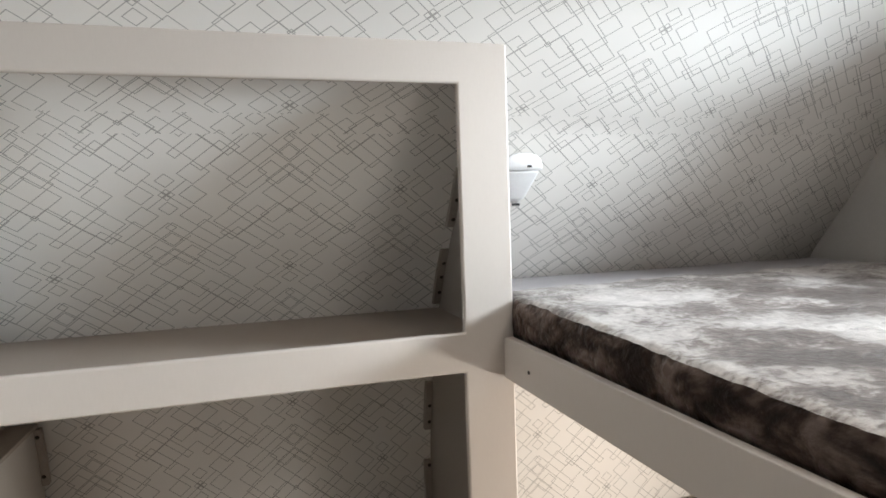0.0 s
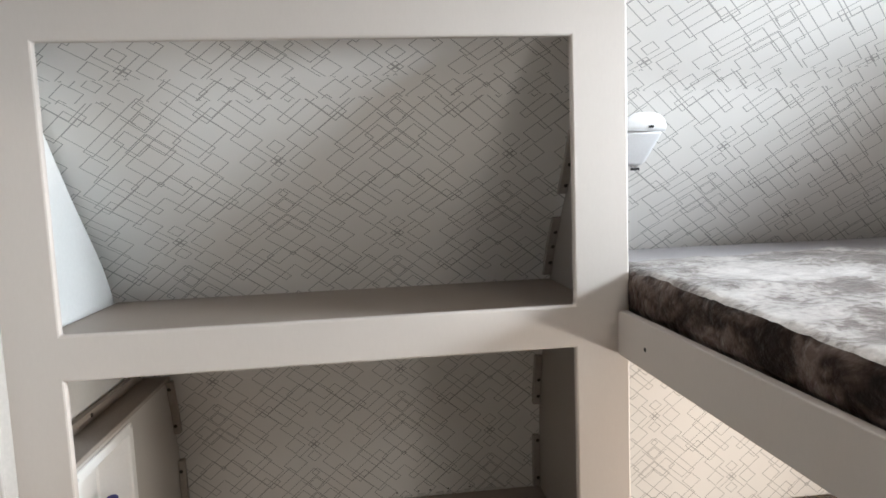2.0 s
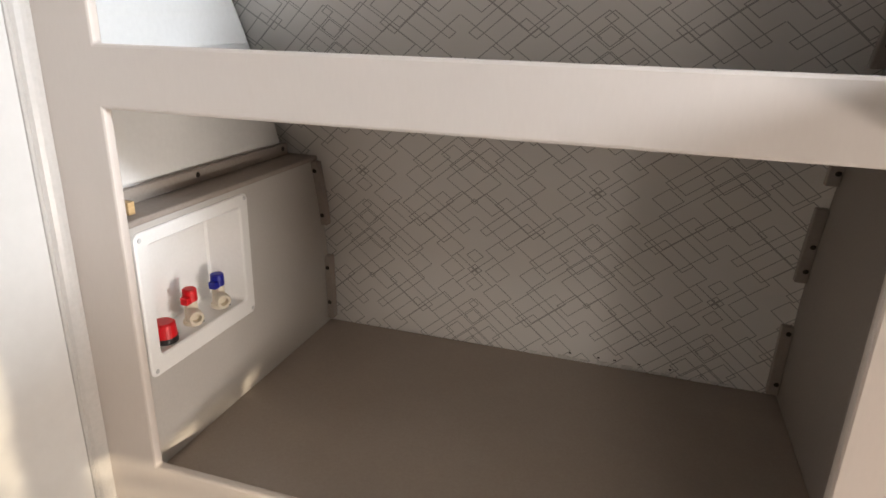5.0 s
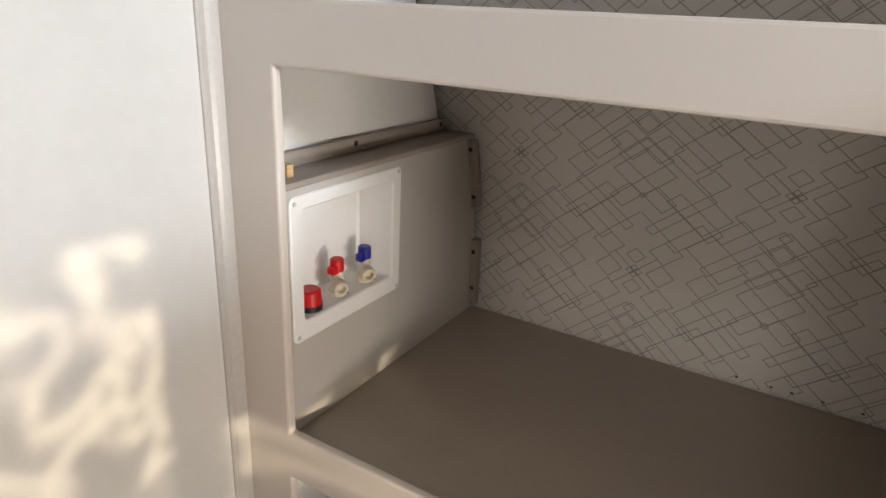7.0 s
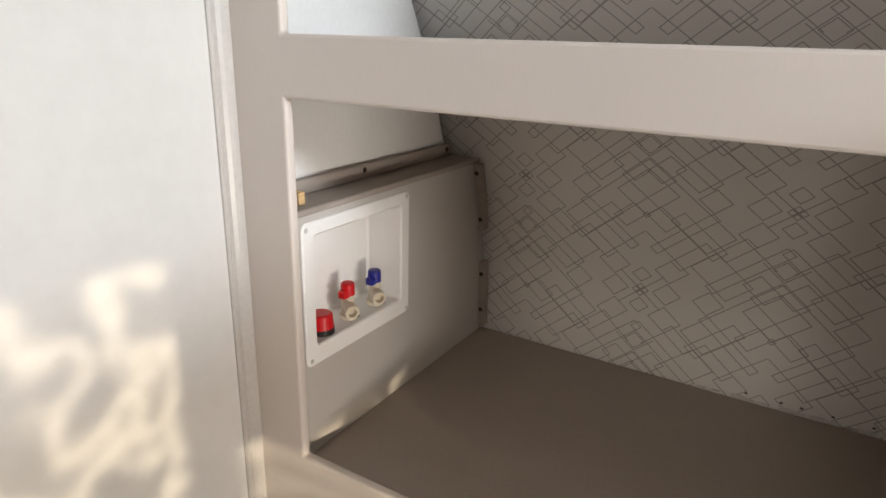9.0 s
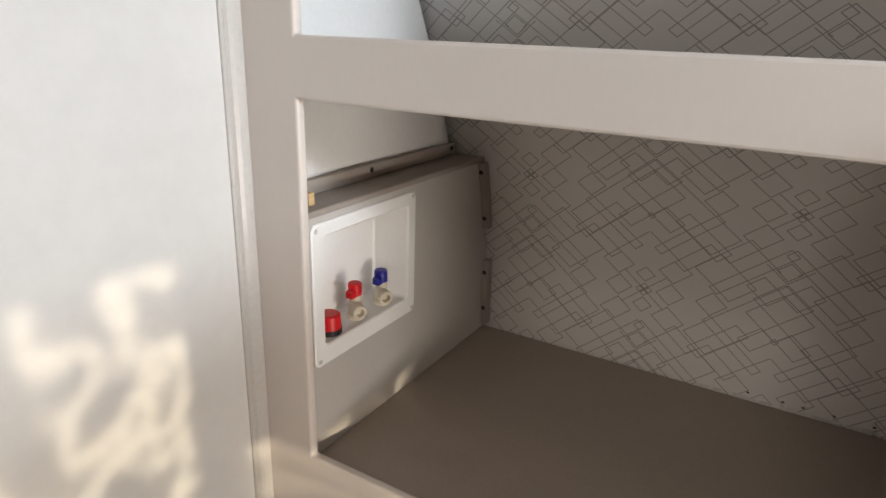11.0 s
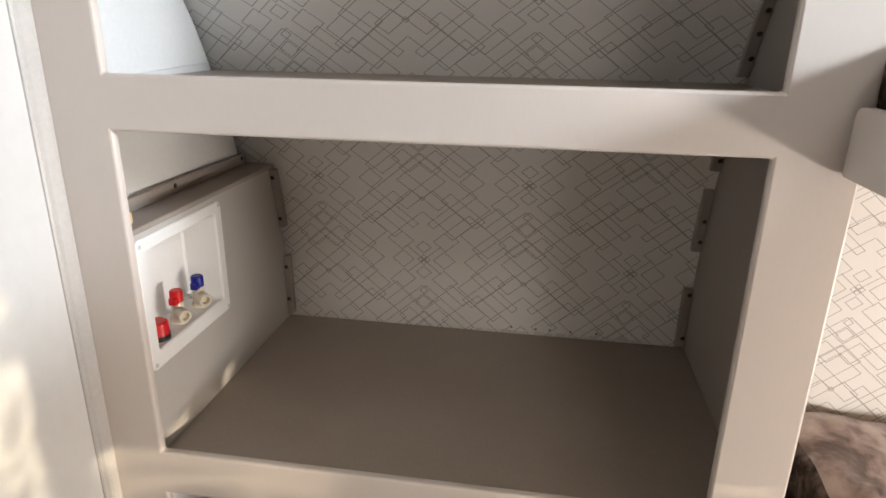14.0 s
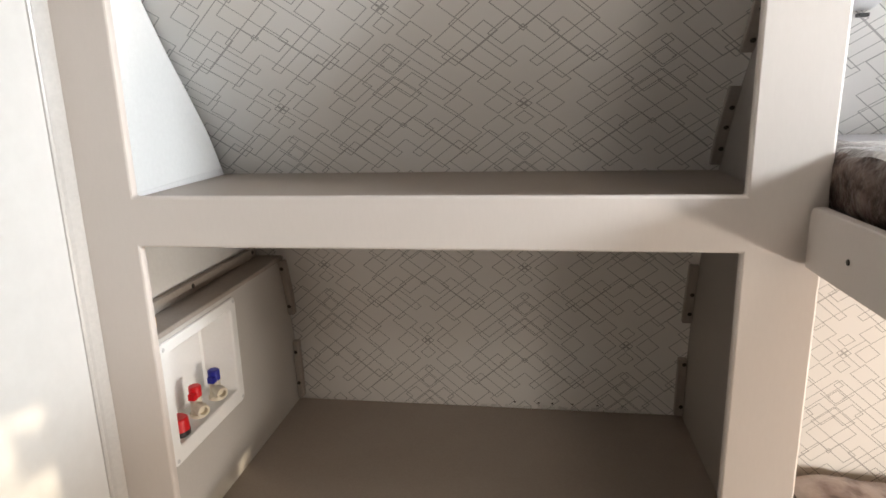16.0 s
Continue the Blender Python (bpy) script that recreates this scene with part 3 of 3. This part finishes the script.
for x, pts in ((CX + 0.0003, rounded(1.350, 1.666, 0.752, 1.020, 0.014)), (CX + 0.003, rounded(1.350, 1.666, 0.752, 1.020, 0.014)), (CX + 0.005, rounded(1.353, 1.663, 0.755, 1.017, 0.013)),
               (CX + 0.005, rounded(1.376, 1.640, 0.786, 0.997, 0.010)), (CX + 0.002, rounded(1.379, 1.637, 0.789, 0.994, 0.009)),
               (CX - 0.068, rounded(1.390, 1.622, 0.795, 0.982, 0.012)), (CX - 0.072, rounded(1.395, 1.617, 0.800, 0.977, 0.010))):
    rings.append([bm.verts.new((x, y, z)) for y, z in pts])
for a, b in zip(rings, rings[1:]):
    for i in range(len(a)):
        j = (i + 1) % len(a)
        bm.faces.new((a[i], a[j], b[j], b[i]))
bm.faces.new(rings[-1])
bmesh.ops.recalc_face_normals(bm, faces=bm.faces)
shell = part("box_shell", out_local(bm), BOXWHITE, outlet, "recessed white plastic box with rounded flange")
for y, z in ((1.361, 1.008), (1.362, 0.763), (1.655, 0.762), (1.655, 1.010)):
    part("screw", out_local(rod((CX + 0.0049, y, z), (CX + 0.0066, y, z), 0.0046, 0.0036, 14)), STEEL, shell)
BX, BZ = -0.614, 0.788


def valve(y, cap, colour):
    body = bmesh.new()
    add_rod(body, (BX, y, BZ - 0.002), (BX, y, BZ + 0.010), 0.0185, 0.0165, 24)
    add_rod(body, (BX, y, BZ + 0.009), (BX, y, BZ + 0.052), 0.0135, 0.0115, 24)
    add_rod(body, (BX, y, BZ + 0.028), (BX + 0.019, y - 0.014, BZ + 0.026), 0.0115, 0.0115, 20)
    grow = Matrix.Translation((BX, y, BZ)) @ Matrix.Scale(1.03, 4) @ Matrix.Translation((-BX, -y, -BZ))
    body.transform(grow)
    v = part("valve", out_local(body), CREAM, outlet, "cream plastic valve body")
    collar = bmesh.new()
    a, b = Vector((BX + 0.0165, y - 0.0120, BZ + 0.0262)), Vector((BX + 0.0280, y - 0.0205, BZ + 0.0250))
    turn = (b - a).to_track_quat("Z", "Y").to_matrix().to_4x4()
    prof = ((0.0, 0.0140), (0.012, 0.0140), (0.0145, 0.0128), (0.0145, 0.0088), (0.004, 0.0080), (0.004, 0.0))
    ring = []
    for d, r in prof[:-1]:
        ring.append([collar.verts.new((Matrix.Translation(a) @ turn) @ Vector((r * math.cos(k * math.tau / 22), r * math.sin(k * math.tau / 22), d))) for k in range(22)])
    for p, q in zip(ring, ring[1:]):
        for k in range(22):
            collar.faces.new((p[k], p[(k + 1) % 22], q[(k + 1) % 22], q[k]))
    collar.faces.new(ring[-1])
    bmesh.ops.recalc_face_normals(collar, faces=collar.faces)
    collar.transform(grow)
    part("hose_port", out_local(collar), CREAM, v, "cream threaded hose port")
    h = bmesh.new()
    add_rod(h, (BX, y, BZ + 0.050), (BX, y, BZ + 0.074), 0.0135, 0.0130, 24)
    add_box(h, (BX - 0.006, y - 0.0215, BZ + 0.047), (BX + 0.010, y - 0.004, BZ + 0.062), 0.002)
    bmesh.ops.bevel(h, geom=[e for e in h.edges if e.calc_length() < 0.006 and min(w.co.z for w in e.verts) > BZ + 0.073], offset=0.002, segments=2, affect="EDGES")
    h.transform(grow)
    part("handle", out_local(h), cap, v, colour + " plastic valve cap")
    part("tag", out_local(box((BX + 0.0165, y + 0.004, BZ + 0.004), (BX + 0.0195, y + 0.011, BZ + 0.010), 0.001)), BLACK, v)


valve(1.500, RED, "red")
valve(1.585, BLUE, "blue")
d = bmesh.new()
add_rod(d, (BX, 1.422, BZ + 0.013), (BX, 1.422, BZ + 0.038), 0.0235, 0.0215, 28)
add_rod(d, (BX, 1.422, BZ + 0.038), (BX, 1.422, BZ + 0.041), 0.0215, 0.018, 28)
drain = part("drain_cap", out_local(d), RED, outlet, "round red drain cap")
part("collar", out_local(rod((BX, 1.422, BZ + 0.002), (BX, 1.422, BZ + 0.013), 0.0242, 0.0242, 28)), BLACK, drain, "black rubber collar")

# black slotted strap in the lowest bay
strap = thing("metal_strap", "black slotted metal strap on the end wall", "bracket", at=(LEFT, 1.75, 0.0))
outline = rounded(-0.032, 0.032, 0.03, 0.50, 0.008)
part("plate", prism(outline, "x", 0.0005, 0.006, 0.001), BLACK, strap)
part("slot", prism(rounded(-0.010, 0.012, 0.20, 0.245, 0.005), "x", 0.0061, 0.0075), STEEL, strap, "pale slot cover")

# sealant along the back edge of the lower shelf, and a few staples
bm = bmesh.new()
rnd = random.Random(4)
for k in range(15):
    x = -0.02 + 0.032 * k + rnd.uniform(-0.006, 0.006)
    yb = wall_y(0.585)
    add_box(bm, (x, yb - 0.008, 0.5695), (x + rnd.uniform(0.018, 0.031), yb - 0.001, 0.5695 + rnd.uniform(0.004, 0.010)), 0.0015)
bead = tagged(part("sealant_bead", bm, CAULK), "ragged white sealant along the shelf's back edge", "sealant", kind="structure")
for k in range(5):
    x = 0.08 + 0.058 * k + rnd.uniform(-0.012, 0.012)
    part("staple", box((x, wall_y(0.595) - 0.004, 0.586), (x + 0.006, wall_y(0.595) - 0.001, 0.5885)), SCREW, bead)

# ---- bunks ----


def cushion(x0, x1, y0, y1, z0, z1, seed, radius=0.035, lump=0.006, step=0.03):
    """A soft block with rounded edges and a slightly lumpy cover."""
    bm = bmesh.new()
    add_box(bm, (x0, y0, z0), (x1, y1, z1))
    for n, ax in ((x1 - x0, 0), (y1 - y0, 1), (z1 - z0, 2)):
        lo = (x0, y0, z0)[ax]
        cuts = max(1, int(n / step))
        for k in range(1, cuts):
            no = Vector((0, 0, 0))
            no[ax] = 1
            co = Vector((0, 0, 0))
            co[ax] = lo + n * k / cuts
            bmesh.ops.bisect_plane(bm, geom=bm.verts[:] + bm.edges[:] + bm.faces[:], plane_co=co, plane_no=no)
    for f in bm.faces:
        f.tag = f.normal.z > 0.9 or all(v.co.z > z1 - 1e-5 for v in f.verts)
    c, h = Vector(((x0 + x1) / 2, (y0 + y1) / 2, (z0 + z1) / 2)), Vector(((x1 - x0) / 2, (y1 - y0) / 2, (z1 - z0) / 2))
    for v in bm.verts:
        q = v.co - c
        core = Vector([max(-(h[k] - radius), min(h[k] - radius, q[k])) for k in range(3)])
        off = q - core
        if off.length > 1e-6:
            out = off.normalized()
            wave = noise.noise(v.co * 9 + Vector((seed, 0, 0))) * lump + noise.noise(v.co * 28 + Vector((0, seed, 0))) * lump * 0.4
            v.co = c + core + out * (min(radius, off.length) + wave)
    return bm


def cover_parts(bm, top, side, parent):
    """Splits a soft block into its top panel and its border, for lit and shaded tones."""
    bm.normal_update()
    for f in bm.faces:
        f.material_index = 1 if f.tag else 0
    other = bm.copy()
    bmesh.ops.delete(bm, geom=[f for f in bm.faces if f.material_index == 0], context="FACES")
    bmesh.ops.delete(other, geom=[f for f in other.faces if f.material_index == 1], context="FACES")
    for f in bm.faces:
        f.material_index = 0
    part("top_panel", bm, top, parent, "crushed-velvet top in tones lightened for light and glare", True)
    part("border", other, side, parent, "crushed-velvet border in tones darkened for shade", True)


def tube(points, r, sides=10):
    bm = bmesh.new()
    rings = []
    for i, p in enumerate(points):
        p = Vector(p)
        way = (Vector(points[min(i + 1, len(points) - 1)]) - Vector(points[max(i - 1, 0)])).to_track_quat("Z", "Y").to_matrix()
        rings.append([bm.verts.new(p + way @ Vector((r * math.cos(k * math.tau / sides), r * math.sin(k * math.tau / sides), 0))) for k in range(sides)])
    for a, b in zip(rings, rings[1:]):
        for k in range(sides):
            bm.faces.new((a[k], a[(k + 1) % sides], b[(k + 1) % sides], b[k]))
    bm.faces.new(rings[0][::-1])
    bm.faces.new(rings[-1])
    return bm


upper = thing("upper_bunk", "upper bunk with a taupe side rail", "bunk bed")
rail = [(-0.25, 1.208), (-0.25, 1.304), (1.2945, 1.304), (1.3025, 1.301), (1.3075, 1.294), (1.309, 1.286), (1.309, 1.216), (1.307, 1.210), (1.302, 1.208)]
side_rail = part("side_rail", prism(rail, "x", 0.545, 0.563, 0.002), FRAME, upper, "taupe rail with rounded end")
part("bolt", rod((0.5452, 1.176, 1.251), (0.5435, 1.176, 1.251), 0.0046, 0.0038, 12), SCREW, side_rail)
part("platform", box((0.5635, -0.25, 1.262), (RIGHT - 0.002, 1.305, 1.280)), PLY, upper, "plywood platform")
part("platform", box((0.574, 1.306, 1.262), (RIGHT - 0.002, 1.86, 1.280)), PLY, upper, "plywood platform")
mattress = thing("mattress", "shiny brown crushed-velvet mattress on the upper bunk", "mattress")
cover = cushion(0.570, RIGHT - 0.02, -0.25, 1.462, 1.2815, 1.392, 3.0, 0.034, 0.006, 0.015)
for v in cover.verts:
    far = min(1.0, max(0.0, (v.co.y - 0.35) / 0.95))
    v.co.z -= (1 - far * far * (3 - 2 * far)) * 0.026 * (v.co.z - 1.2815) / 0.1185
for v in cover.verts:
    fold = 1 - abs(noise.noise(Vector((v.co.x * 7, v.co.y * 13, 2.0)))) * 2.4
    crimp = 1 - abs(noise.noise(Vector((v.co.x * 22, v.co.y * 34, 7.0)))) * 2.0
    v.co.z += max(0.0, v.co.z - 1.34) / 0.06 * (0.006 * max(0.0, fold) ** 3 + 0.0035 * max(0.0, crimp) - 0.004)
cover_parts(cover, VELVET_GLARE, VELVET_SHADED, mattress)
filler = thing("filler_cushion", "smooth lavender-grey filler cushion between mattress and papered wall", "cushion")
part("cover", cushion(0.576, RIGHT - 0.02, 1.466, 1.796, 1.2815, 1.376, 5.0, 0.020, 0.003, 0.03), FILLER, filler, smooth=True)

lower = thing("lower_bunk", "lower bunk base box", "bunk bed")
part("base", box((0.86, -0.25, 0.0), (RIGHT - 0.002, 2.02, 0.12), 0.003), FRAME, lower)
m1 = thing("mattress", "brown crushed-velvet mattress on the lower bunk", "mattress")
cover = cushion(0.815, 1.362, -0.25, 2.012, 0.121, 0.420, 8.0, 0.050, 0.010, 0.028)
for v in cover.verts:
    bulge = min(1.0, max(0.0, (1.66 - v.co.y) / 0.34)) * max(0.0, 1 - (v.co.x - 0.80) / 0.35)
    v.co.x -= 0.075 * bulge * bulge * (3 - 2 * bulge)
    fold = max(0.0, 1 - abs(noise.noise(v.co * 5 + Vector((3, 0, 4)))) * 3.0)
    v.co.z += (0.012 * noise.noise(v.co * 6 + Vector((0, 0, 4))) + 0.012 * fold ** 2) * (0.3 if v.co.z < 0.3 else 1.0)
    v.co.x -= 0.012 * max(0.0, 1 - abs(noise.noise(v.co * 8)) * 3.0) * bulge
cover_parts(cover, VELVET_LIT, VELVET_MID_SHADED, m1)
m2 = thing("seat_cushion", "brown velvet cushion with piped edges on the lower bunk", "cushion")
part("cover", cushion(1.366, RIGHT - 0.02, -0.25, 2.012, 0.121, 0.424, 15.0, 0.022, 0.005, 0.05), VELVET_LIT, m2, smooth=True)
part("piping", tube([(RIGHT - 0.03, 2.006, 0.426), (1.42, 2.008, 0.428), (1.385, 2.004, 0.428), (1.371, 1.985, 0.427), (1.368, 1.9, 0.427), (1.366, 1.5, 0.425), (1.366, 1.0, 0.425), (1.366, 0.3, 0.425), (1.366, -0.23, 0.425)], 0.0085), PIPING, m2, "raised brown piping")

# ---- reading lamp ----
lamp = thing("wall_lamp", "small white plastic reading lamp on the papered wall", "lamp", at=(0.71, wall_y(1.66), 1.66))


def lamp_local(bm):
    bm.transform(Matrix.Translation((-0.71, -wall_y(1.66), -1.66)))
    return bm


body = bmesh.new()
low_y, top_y = wall_y(1.608), wall_y(1.69)
corners = [(0.660, low_y - 0.002, 1.608), (0.748, low_y - 0.002, 1.608), (0.664, low_y - 0.024, 1.616), (0.742, low_y - 0.024, 1.616),
           (0.648, top_y - 0.002, 1.690), (0.768, top_y - 0.002, 1.690), (0.650, top_y - 0.048, 1.690), (0.760, top_y - 0.048, 1.690)]
vs = [body.verts.new(c) for c in corners]
for f in ((0, 1, 3, 2), (4, 6, 7, 5), (2, 3, 7, 6), (0, 4, 5, 1), (0, 2, 6, 4), (1, 5, 7, 3)):
    body.faces.new([vs[k] for k in f])
bmesh.ops.recalc_face_normals(body, faces=body.faces)
bmesh.ops.bevel(body, geom=list(body.edges), offset=0.010, segments=4, affect="EDGES", profile=0.5)
part("shade", lamp_local(body), LAMPWHITE, lamp, "pale translucent shade", smooth=True)
# domed cap over the shade, set against the leaning wall
cap = bmesh.new()
rings = []
for k in range(7):
    rise = k / 6
    z = 1.6915 + 0.046 * math.sin(rise * math.pi / 2)
    grow = max(0.04, math.cos(rise * math.pi / 2)) ** 0.8
    rings.append([cap.verts.new((0.709 + 0.060 * grow * math.cos(j * math.tau / 28), wall_y(z) - 0.016 + (0.018 - 0.018 * rise) * math.sin(j * math.tau / 28) * grow - 0.018 * grow, z)) for j in range(28)])
for a, b in zip(rings, rings[1:]):
    for j in range(28):
        cap.faces.new((a[j], a[(j + 1) % 28], b[(j + 1) % 28], b[j]))
cap.faces.new(rings[0][::-1])
cap.faces.new(rings[-1])
part("cap", lamp_local(cap), LAMPWHITE, lamp, "domed white cap", smooth=True)
for k in range(3):
    part("marking", lamp_local(box((0.716 + 0.0045 * k, wall_y(1.7) - 0.0535, 1.6985), (0.7185 + 0.0045 * k, wall_y(1.7) - 0.0445, 1.7045))), BLACK, lamp)
part("switch", lamp_local(box((0.716, low_y - 0.020, 1.5985), (0.734, low_y - 0.004, 1.6055), 0.001)), BLACK, lamp, "small black switch")
